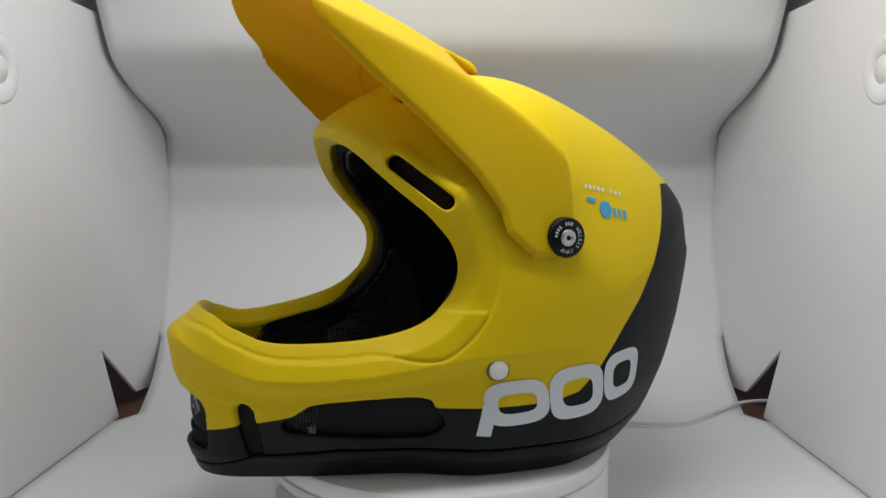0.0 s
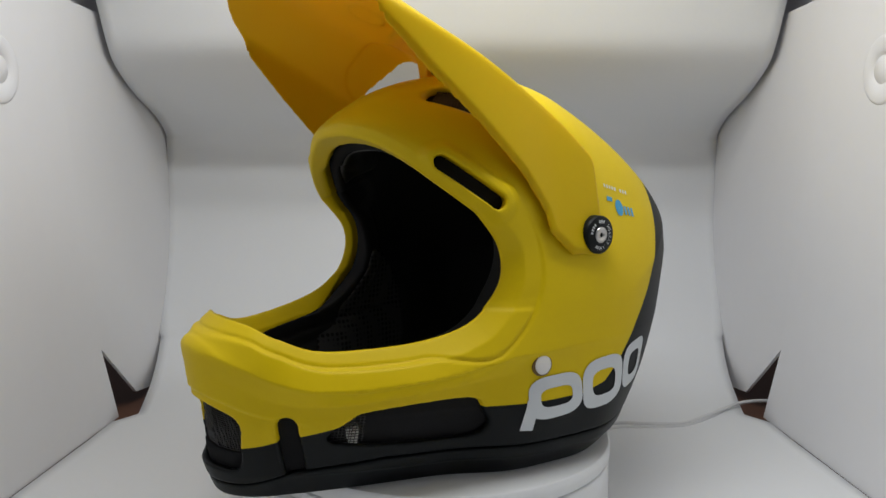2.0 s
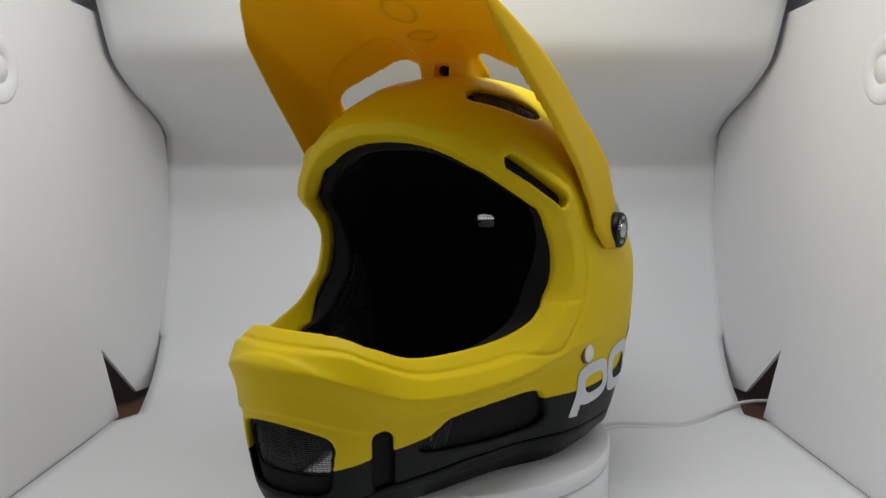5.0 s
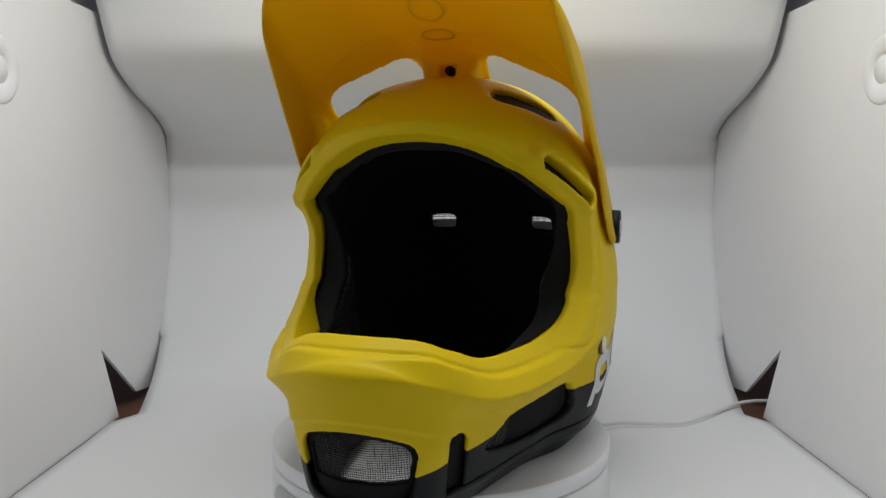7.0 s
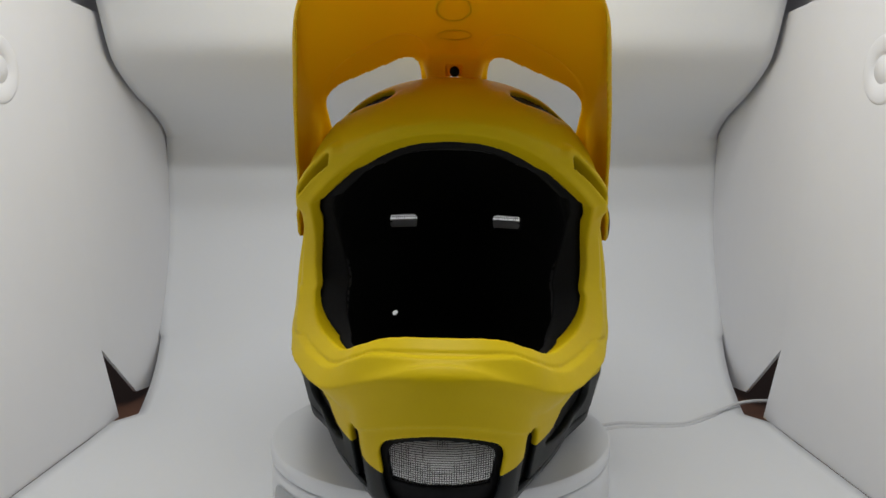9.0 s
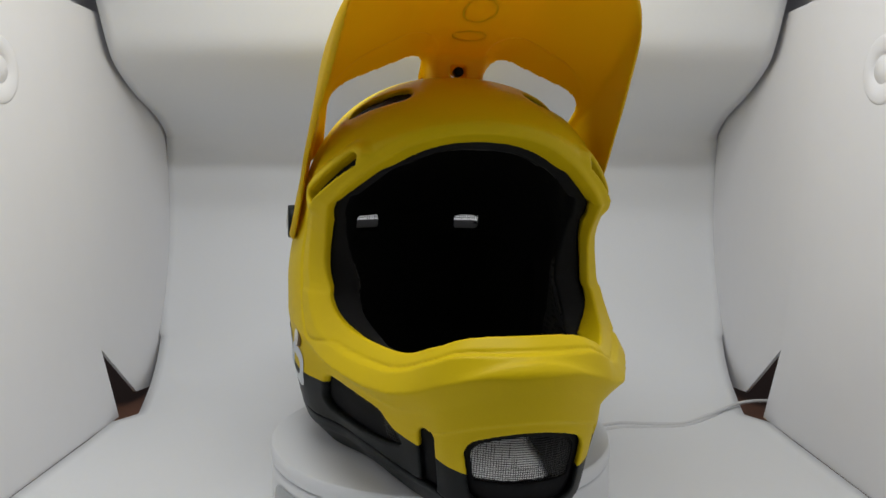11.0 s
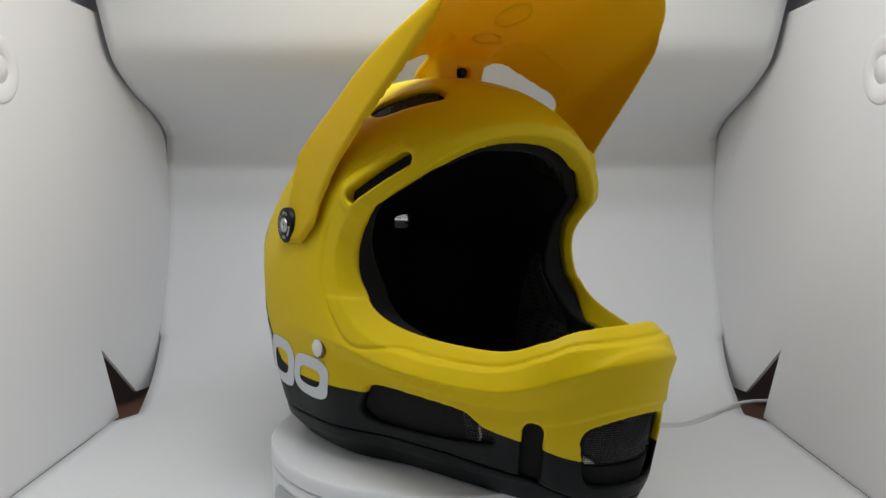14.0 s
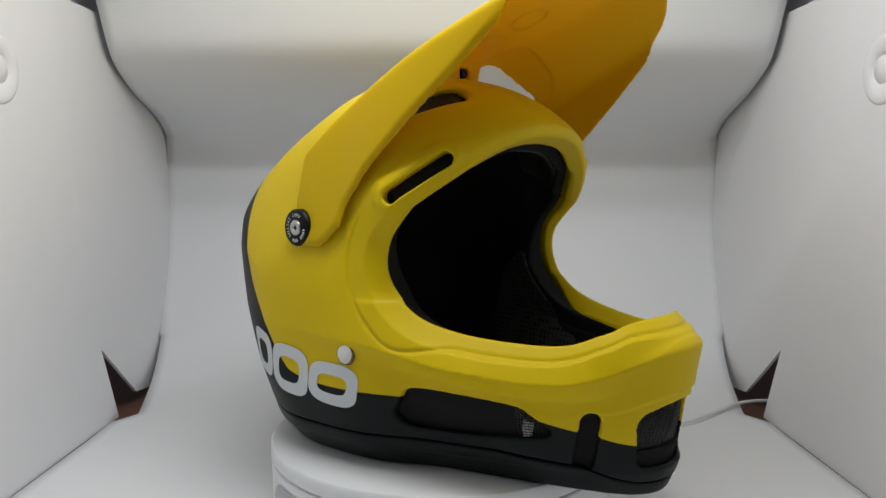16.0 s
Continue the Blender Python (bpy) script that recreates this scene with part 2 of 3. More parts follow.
def build_tent():
    # the sweep: floor, back and forward-leaning top, one sheet of vinyl
    prof = spline([(-0.75, 0.0), (-0.4, 0.0), (0.0, 0.0), (0.14, 0.0), (0.208, 0.004), (0.266, 0.016), (0.315, 0.043), (0.350, 0.086), (0.385, 0.167), (0.392, 0.25),
                   (0.382, 0.297), (0.340, 0.323), (0.261, 0.347), (0.202, 0.375), (0.179, 0.411), (0.158, 0.468), (0.138, 0.541), (0.127, 0.615)], n=8)
    bm = bmesh.new()
    xs = np.linspace(-1, 1, 61)
    rows = []
    for y, z in prof:
        # the sheet is pressed against the walls below and hangs clear of them above
        if z < 0.085:
            half = float(np.interp(y, [0.172, 0.193, 0.24, 0.30, 0.33, 0.352], [0.3368, 0.318, 0.3275, 0.338, 0.343, 0.350]))
        else:
            half = float(np.interp(z, [0.085, 0.12, 0.26, 0.305, 0.345, 0.385, 0.42, 0.62], [0.350, 0.352, 0.352, 0.3445, 0.339, 0.334, 0.335, 0.336]))
        rows.append([bm.verts.new((x * half, y - 0.004 * max(abs(x) - 0.94, 0) / 0.06 * (0.06 < z < 0.3), z + 0.0006 * math.sin(3 * x + 7 * y) * (z > 0.02))) for x in xs])
    for a, b in zip(rows, rows[1:]):
        for k in range(len(xs) - 1):
            bm.faces.new((a[k], a[k + 1], b[k + 1], b[k]))
    ob = part("backdrop", bm, cloth)
    mod = ob.modifiers.new("thickness", "SOLIDIFY")
    mod.thickness, mod.offset = 0.0015, -1
    tagged(ob, "white curved vinyl sweep lining the photo tent", "backdrop", kind="structure")
    for side, name in ((-1, "wall_west"), (1, "wall_east")):
        wall = new(name, None)
        tagged(wall, "white folding plastic side panel of the photo tent", "tent wall", kind="structure")
        crease = [(0.158, 0.081), (0.132, 0.195), (0.105, 0.310), (0.087, 0.412)]
        front = [(-0.75, 0.001), (0.192, 0.001), *crease, (0.07, 0.62), (-0.75, 0.62)]
        part("front_panel", bevelled(prism(front, side * HALF, side * (HALF + 0.004)), 0.0005), tent, wall, smooth=False)
        rear = [(0.1585, 0.0808), (0.247, 0.012), (0.31, 0.003), (0.40, 0.003), (0.42, 0.30), (0.31, 0.39), (0.210, 0.414), (0.126, 0.412), *crease[::-1][:-1]]
        leaf = bevelled(prism(rear, 0.0, 0.0035), 0.0005)
        for v in leaf.verts:
            fold = float(np.interp(v.co.z, [c[1] for c in crease], [c[0] for c in crease]))
            v.co.x = side * (HALF + 0.0002 + 0.036 * max(v.co.y - fold, 0) + v.co.x)
        part("rear_panel", leaf, tent, wall, smooth=False)
        part("roof_flap", bevelled(prism([(0.06, 0.395), (0.45, 0.395), (0.45, 0.621), (0.06, 0.621)], side * 0.372, side * 0.376), 0.0005), tent, wall, smooth=False)
        boss = lathe([(0, 0.0012), (0.0100, 0.0012), (0.0106, 0.0003), (0.0114, 0.0003), (0.0120, 0.0013), (0.0240, 0.0013), (0.0260, 0.0008), (0.0266, 0)], 64)
        part("round_boss", bm=boss, mat=tent, parent=wall, m=pose(side * HALF, 0.008, TABLE + 0.279, 0, -90 * side, 0))
    roof = part("ceiling", prism([(-0.38, -0.75), (0.38, -0.75), (0.38, 0.45), (-0.38, 0.45)], 0.622, 0.63, "z"), tent, smooth=False)
    tagged(roof, "white plastic roof of the photo tent", "tent roof", kind="structure")
    table = part("table_top", bevelled(prism([(-1.2, -1.3), (1.2, -1.3), (1.2, 1.0), (-1.2, 1.0)], -0.034, -0.004, "z"), 0.003), wood, smooth=False)
    tagged(table, "brown wooden table under the photo tent", "table top", kind="structure")


def build_cable():
    pts = spline([(0.10, 0.06, 0.003), (0.14, 0.14, 0.003), (0.177, 0.166, 0.003), (0.211, 0.165, 0.003), (0.245, 0.166, 0.003), (0.275, 0.182, 0.006), (0.300, 0.200, 0.008),
                  (0.325, 0.212, 0.011), (0.36, 0.216, 0.011), (0.42, 0.21, 0.006)], n=8)
    cable = new("power_cable", None)
    tagged(cable, "thin white twin power cable from the turntable over the sweep", "cable")
    part("strand", sweep([Vector(p) for p in pts], 0.0019, 10), cable_white, cable)
    # the second strand lies a little apart
    twin = [Vector((p[0], p[1] - 0.011 * max(0, min(1, (0.29 - p[0]) / 0.1)), 0.0022 + max(0, p[2] - 0.003) * 0.4)) for p in pts if p[0] < 0.30]
    part("strand", sweep(twin, 0.0016, 10), cable_white, cable)


# ---------------------------------------------------------------- turntable
def build_turntable():
    base = new("turntable", None)
    tagged(base, "white round motorised turntable standing on the sweep", "turntable")
    part("base", lathe([(0, 0), (0.1275, 0), (0.1301, 0.002), (0.1301, 0.0410), (0.1294, 0.0424), (0.119, 0.0425), (0, 0.0425)]), abs_white, base)
    # the curved grey panel let into the base
    bm = bmesh.new()
    rows = []
    for k in range(41):
        a = radians(-90 - 66 + 80 * k / 40)
        e = min(1, min(k, 40 - k) / 4)
        r = 0.1309
        zc, hh = 0.0225, 0.0130 * math.sqrt(max(0.02, 1 - (1 - e) ** 2))
        rows.append([bm.verts.new((r * math.cos(a), r * math.sin(a), zc + s * hh)) for s in (-1, -0.5, 0, 0.5, 1)])
    for a, b in zip(rows, rows[1:]):
        for i in range(4):
            bm.faces.new((a[i], b[i], b[i + 1], a[i + 1]))
    part("control_panel", bm, abs_grey, base, "pale grey inset panel")
    disc = new("turntable_disc", None)
    part("disc_plate", lathe([(0, 0.055), (0.06, 0.055), (0.1283, 0.055), (0.1296, 0.0547)]), abs_white, disc)
    part("disc_rim", lathe([(0.1296, 0.0547), (0.1306, 0.0535), (0.1306, 0.0447), (0.1298, 0.0437), (0.119, 0.0436), (0, 0.0436)]), abs_white, disc)
    tagged(disc, "white round turning disc under the helmet", "turntable disc")
    return disc


# ---------------------------------------------------------------- helmet
H = 0.0012                         # net size
SIDE = [(0.135, -0.10), (0.184, -0.008), (0.197, 0.033), (0.1985, 0.056), (0.1992, 0.068), (0.2008, 0.0800), (0.2012, 0.0905), (0.2002, 0.0950), (0.1972, 0.0990), (0.190, 0.1065), (0.170, 0.15), (0.125, 0.195),
        (0.103, 0.222), (0.090, 0.238), (0.055, 0.259), (0.015, 0.270), (-0.035, 0.270), (-0.09, 0.252), (-0.150, 0.220), (-0.187, 0.188),
        (-0.198, 0.155), (-0.198, 0.125), (-0.184, 0.062), (-0.165, 0.018), (-0.145, -0.02), (-0.12, -0.10)]
PORT = [(0.26, 0.235), (0.115, 0.2320), (0.100, 0.2288), (0.088, 0.2178), (0.072, 0.1965), (0.049, 0.172), (0.036, 0.154), (0.034, 0.136), (0.043, 0.119),
        (0.062, 0.1055), (0.095, 0.0978), (0.140, 0.0955), (0.163, 0.1035), (0.184, 0.1125), (0.26, 0.116)]
SIDEVENT = [(0.042, 0.040), (0.046, 0.051), (0.056, 0.0605), (0.110, 0.057), (0.126, 0.051), (0.133, 0.037), (0.060, 0.033)]


def bottom(x):
    return table_of([(-0.25, 0.012), (-0.15, 0.003), (-0.1, 0.0), (0.125, 0.0), (0.16, -0.001), (0.25, -0.004)], x)


def seam(x):
    return table_of([(-0.25, 0.034), (-0.15, 0.027), (-0.1, 0.0245), (0.10, 0.0245), (0.15, 0.0185), (0.175, 0.009), (0.25, 0.004)], x)


def build_helmet():
    helmet = new("helmet", None)
    tagged(helmet, "matte yellow and black full-face bike helmet with peak on a turntable", "helmet")
    x = np.arange(-0.213, 0.2101, H)
    y = np.arange(-H, 0.1351, H) + H / 2
    z = np.arange(-0.018, 0.2801, H)
    X, Z = np.meshgrid(x, z, indexing="ij")
    depth = inside(spline(SIDE, True, 6), X, Z)
    port = inside(spline(PORT, False, 6), X, Z)
    # half width over the length; ridge line of the jaw; taper below and above it
    wide = soft_table([(-0.25, 0.104), (-0.12, 0.117), (-0.05, 0.1235), (-0.03, 0.1235), (0.0, 0.1220), (0.03, 0.1175), (0.05, 0.1135), (0.08, 0.1055), (0.10, 0.0980),
                       (0.13, 0.0835), (0.15, 0.0730), (0.17, 0.0580), (0.185, 0.0460), (0.20, 0.0345)], X, 0.005)
    ridge = soft_table([(-0.3, 0.094), (-0.02, 0.090), (0.03, 0.087), (0.08, 0.079), (0.13, 0.0735), (0.155, 0.0745), (0.17, 0.0790), (0.185, 0.0870), (0.195, 0.0930), (0.21, 0.097)], X, 0.003)
    dz = Z - ridge
    fade = 0.40 + 0.60 * step(0.0, 0.08, X)
    low = 1 - (0.085 * fade + 0.06 * step(0.115, 0.165, X)) * (1 - np.exp(np.minimum(dz, 0) / (0.009 + 0.02 * step(0.02, -0.08, X) + 0.016 * step(0.12, 0.17, X))))
    flare = soft_table([(-0.2, 0.03), (0.0, 0.07), (0.05, 0.10), (0.10, 0.135), (0.15, 0.135), (0.2, 0.10)], X, 0.02)
    low = low - flare * np.clip((0.052 - Z) / 0.04, 0, 1.3) - 6.0 * np.maximum(0.016 - Z + bottom(X), 0)
    low = low - step(-0.03, 0.08, X) * (1 - step(0.14, 0.2, Z)) * 3.0 * np.clip(dz, 0, 0.035)
    low = low - 0.068 * step(0.045, 0.0, X) * step(-0.13, -0.06, X) * step(0.115, 0.185, Z)
    R = 0.028 + (0.087 + 0.05 * step(-0.02, -0.14, X)) * np.maximum(step(0.13, 0.02, X), step(0.13, 0.20, Z))
    s = np.minimum(depth / R, 1)
    g = (y[None, :, None] / (wide * low)[:, None, :]).clip(0, 4) 
    g = np.abs(g) ** 2.3 + (np.maximum(1 - s, 0) ** 2.1)[:, None, :] - 1
    gx, gy, gz = np.gradient(g, H)
    f = np.clip(g / np.sqrt(gx ** 2 + gy ** 2 + gz ** 2 + 1e-3), -0.08, 0.08)
    f = f + (0.46 * np.clip(-dz, 0, 0.0125) * step(0.015, 0.06, X) * (1 - 0.72 * step(0.145, 0.185, X)))[:, None, :]
    f = f - ((0.0040 * np.maximum(1 - np.abs(dz) / 0.013, 0) - 0.0018) * step(0.05, 0.10, X) * step(0.182, 0.155, X) * step(0.118, 0.106, Z) * step(0.045, 0.055, Z))[:, None, :]
    X3, Y3, Z3 = X[:, None, :], y[None, :, None], Z[:, None, :]
    P3 = port[:, None, :]
    ZB = bottom(x)[:, None, None]
    ZT = seam(x)[:, None, None]
    # groove round the eye port, rims of the brow vents, brow crease
    high = step(0.15, 0.19, Z3)
    band = 0.0090 + 0.0145 * step(0.090, 0.040, X3)
    f = f + 0.0017 * (1 - high) * np.exp(-((P3 + band) / 0.0010) ** 2) * (1 - 0.6 * step(0.112, 0.12, Z3))
    f = f + 0.0013 * (1 - high) * step(-band - 0.0012, -band + 0.0012, P3) * step(0.1155, 0.1175, Z3) * step(0.09, 0.06, X3)
    brow_way = np.array((0.45, 0.88, 0.12)) / np.linalg.norm((0.45, 0.88, 0.12))
    reach = X3 * brow_way[0] + Y3 * brow_way[1] + Z3 * brow_way[2]
    set_down = lambda p: p - brow_way * (p @ brow_way)
    slit = capsule(X3 - reach * brow_way[0], Y3 - reach * brow_way[1], Z3 - reach * brow_way[2],
                   set_down(np.array((0.0685, 0.083, 0.2070))), set_down(np.array((0.0445, 0.109, 0.1838))))
    slit = slit + np.maximum(0.05 - Y3, 0)
    f = f - 0.0030 * step(0.016, 0.009, slit) * step(-0.001, -0.005, P3)
    # crown vents: slots driven in from the front and above
    way = np.array((0.75, 0.25, 0.60)) / np.linalg.norm((0.75, 0.25, 0.60))
    flat = lambda p: p - way * (p @ way)
    dot = X3 * way[0] + Y3 * way[1] + Z3 * way[2]
    topv = capsule(X3 - dot * way[0], Y3 - dot * way[1], Z3 - dot * way[2], flat(np.array((0.0435, 0.048, 0.2490))), flat(np.array((0.0250, 0.073, 0.2390))))
    topv = topv + np.maximum(0.215 - Z3, 0) + np.maximum(X3 - 0.075, 0)
    f = f + 0.001 * step(0.014, 0.006, topv)
    # short parting line across the band
    f = f + 0.0008 * np.exp(-((Z3 - 0.1160) / 0.0009) ** 2) * step(-band - 0.0005, -band, P3) * step(0.07, 0.06, X3)
    # shallow lip over the chin vent
    f = f + 0.002 * step(0.0680, 0.0655, Z3 + 5 * Y3 ** 2) * step(0.14, 0.165, X3)
    side_way = np.array((0.78, 0.62, 0.0)) / np.linalg.norm((0.78, 0.62, 0.0))
    along = X3 * side_way[0] + Y3 * side_way[1]
    lay = lambda p: p - side_way * (p @ side_way)
    slot = capsule(X3 - along * side_way[0], Y3 - along * side_way[1], Z3, lay(np.array((0.157, 0.0500, 0.0490))), lay(np.array((0.150, 0.0460, 0.022))))
    slot = slot + np.maximum(0.1 - X3, 0) + np.maximum(0.02 - Y3, 0)
    chin = smax(np.abs(Y3) - table_of([(0.0, 0.027), (0.02, 0.030), (0.055, 0.036)], Z3), smax(0.019 - Z3, Z3 - 0.061 + 7 * Y3 ** 2, 0.006), 0.008)
    chin = np.maximum(chin, 0.12 - X3)
    sidev = -inside(spline(SIDEVENT, True, 5), X, Z)[:, None, :]
    # rear vents: a window in the padding before a wider mouth in the shell
    rearv = np.maximum(smax(np.abs(np.abs(Y3) - 0.0495) - 0.0125, np.abs(Z3 - 0.1545) - 0.0072, 0.005), X3 + 0.08)
    mouth = np.maximum(smax(np.abs(np.abs(Y3) - 0.049) - 0.0185, np.abs(Z3 - 0.1565) - 0.0105, 0.005), X3 + 0.08)
    gullet = np.maximum(np.maximum(smax(np.abs(np.abs(Y3) - 0.049) - 0.020, np.abs(Z3 - 0.1555) - 0.0130, 0.005), X3 + 0.08), f + 0.0070)
    gullet = np.maximum(gullet, X3 + 0.138)
    holes = np.minimum.reduce([np.maximum(slit - 0.0050, -(f + 0.0125)), topv - 0.0092, slot - 0.0062, np.broadcast_to(chin, slit.shape),
                               np.broadcast_to(sidev, slit.shape), np.broadcast_to(mouth, slit.shape)])
    mirror = lambda a: np.concatenate([a[:, :1:-1], a[:, 1:]], 1)
    origin = (x[0], -y[-1], z[0])

    span = (np.arange(2 * len(y) - 3) * H - y[-1])[None, :, None]
    leak = capsule(X3, span, Z3, np.array((-0.05, -0.0535, 0.0875)), np.array((-0.21, -0.0600, 0.0485))) - 0.0034

    def body(name, field, mat, label="", drilled=False):
        field = mirror(field)
        if drilled:
            field = np.maximum(field, -leak)
        return part(name, skin(field.astype(np.float32), origin, H), mat, helmet, label)

    near = step(-0.032, -0.020, P3)
    jaw = step(0.14, 0.11, Z3) * step(0.04, 0.08, X3)
    brow = step(0.14, 0.20, Z3)
    deep = (0.0085 + 0.019 * jaw + 0.004 * brow) * near
    lip = smax((P3 + 0.0115 - 0.0080 * high + 1.4 * f) / 1.7, (P3 - (0.75 - 0.30 * jaw - 0.35 * brow) * (f + 0.008)) / 1.25, 0.002)
    shell = np.maximum(np.maximum(f, -(f + 0.0065 + deep)), lip)
    shell = smax(shell, -holes, 0.0015)
    shell = np.maximum(shell, ZT + 0.0005 - Z3)
    shell_ob = body("shell", shell, shell_paint, "matte yellow shell with a black lower sweep", True)
    rim = smax(np.maximum(f + 0.0004, -(f + 0.014)), np.maximum(ZB - Z3, Z3 - ZT + 0.0006), 0.002)
    body("rim", rim, charcoal, "matte black lower edge trim")
    # small see-through corner of the side vents
    peep_way = np.array((-0.406, -0.855, -0.322))
    peep_way = peep_way / np.linalg.norm(peep_way)
    run = (X3 - 0.122) * peep_way[0] + (Y3 - 0.066) * peep_way[1] + (Z3 - 0.0425) * peep_way[2]
    peep = capsule(X3 - run * peep_way[0], Y3 - run * peep_way[1], Z3 - run * peep_way[2], np.array((0.122, 0.066, 0.0475)), np.array((0.1205, 0.066, 0.0375))) - 0.0045
    peep = np.maximum(np.maximum(peep, 0.02 - Y3), -run - 0.03)
    cheek = step(0.165, 0.12, Z3) * step(0.10, 0.04, X3) * step(-0.09, -0.03, X3)
    thick = 0.030 + 0.016 * cheek - 0.010 * step(0.1, 0.14, X3) + 0.022 * step(-0.06, -0.13, X3) * step(0.05, 0.10, Z3)
    full = mirror(np.maximum(slit - 0.0068, np.maximum(f + 0.0095, -(f + 0.0150)))).astype(np.float32)
    ys = (np.arange(full.shape[1]) * H - y[-1])[None, :, None]
    for sign in (1, -1):
        part("brow_vent", skin(np.maximum(full, -sign * ys), origin, H), foam, helmet, "dark brow vent inset")
        pad = np.maximum(np.maximum(f + thick - 0.004, -(f + thick + 0.004)), P3 + 0.013)
        pad = smax(pad, inside(spline([(-0.01, 0.045), (-0.015, 0.09), (0.0, 0.125), (0.02, 0.135), (0.045, 0.10), (0.075, 0.08), (0.07, 0.045), (0.03, 0.032)], True, 5), X, Z)[:, None, :] * -1, 0.006)
        pad = np.maximum(mirror(np.maximum(pad, 0.03 - Y3)), -sign * ys).astype(np.float32)
        part("cheek_pad", skin(pad, origin, H), fabric, helmet, "black cheek pad in open mesh fabric")
    # added strips: stand in for the lit inner shell low in the rear vents
    for sign in (1, -1):
        plate = np.maximum(np.maximum(f + 0.0020, -(f + 0.0045)), smax(np.abs(Y3 - 0.049) - 0.0183, np.abs(Z3 - 0.1495) - 0.0046, 0.002))
        plate = np.maximum(np.maximum(mirror(plate), -sign * ys), X3 + 0.08).astype(np.float32)
        part("vent_grey_strip", skin(plate, origin, H), vent_grey, helmet, "added grey translucent strip for the lit shell inside a rear vent")
    # forehead pad with soft folds
    fold = 0.0016 * np.sin(95 * X3 + 40 * Y3 ** 2 * 30 + 60 * Z3) + 0.0012 * np.sin(210 * Z3 - 60 * Y3)
    pad = np.maximum(f + thick - 0.004 + fold, -(f + thick + 0.006 + fold))
    pad = smax(smax(pad, P3 + 0.012, 0.004), smax(0.205 - 0.5 * X3 - Z3 + 1.5 * Y3 ** 2, 0.02 - X3, 0.004), 0.004)
    body("forehead_pad", np.maximum(pad, Y3 - 0.085), padding, "black padded forehead lining with soft folds")
    liner = smax(np.maximum(f + 0.0068 + deep, -(f + thick + 0.014 * jaw * near + 0.004 * brow)), P3 + 0.009, 0.005)
    gullet = np.maximum(gullet, -(f + thick - 0.010))
    liner = np.maximum(np.maximum(liner, ZB + 0.006 - Z3), -np.minimum.reduce([np.broadcast_to(a, liner.shape) for a in (np.maximum(chin + 0.004, 0.030 - Z3), rearv, gullet, peep)]))
    body("liner", liner, foam, "black padded foam liner", True)
    return helmet, shell_ob, (x, y, z, f)


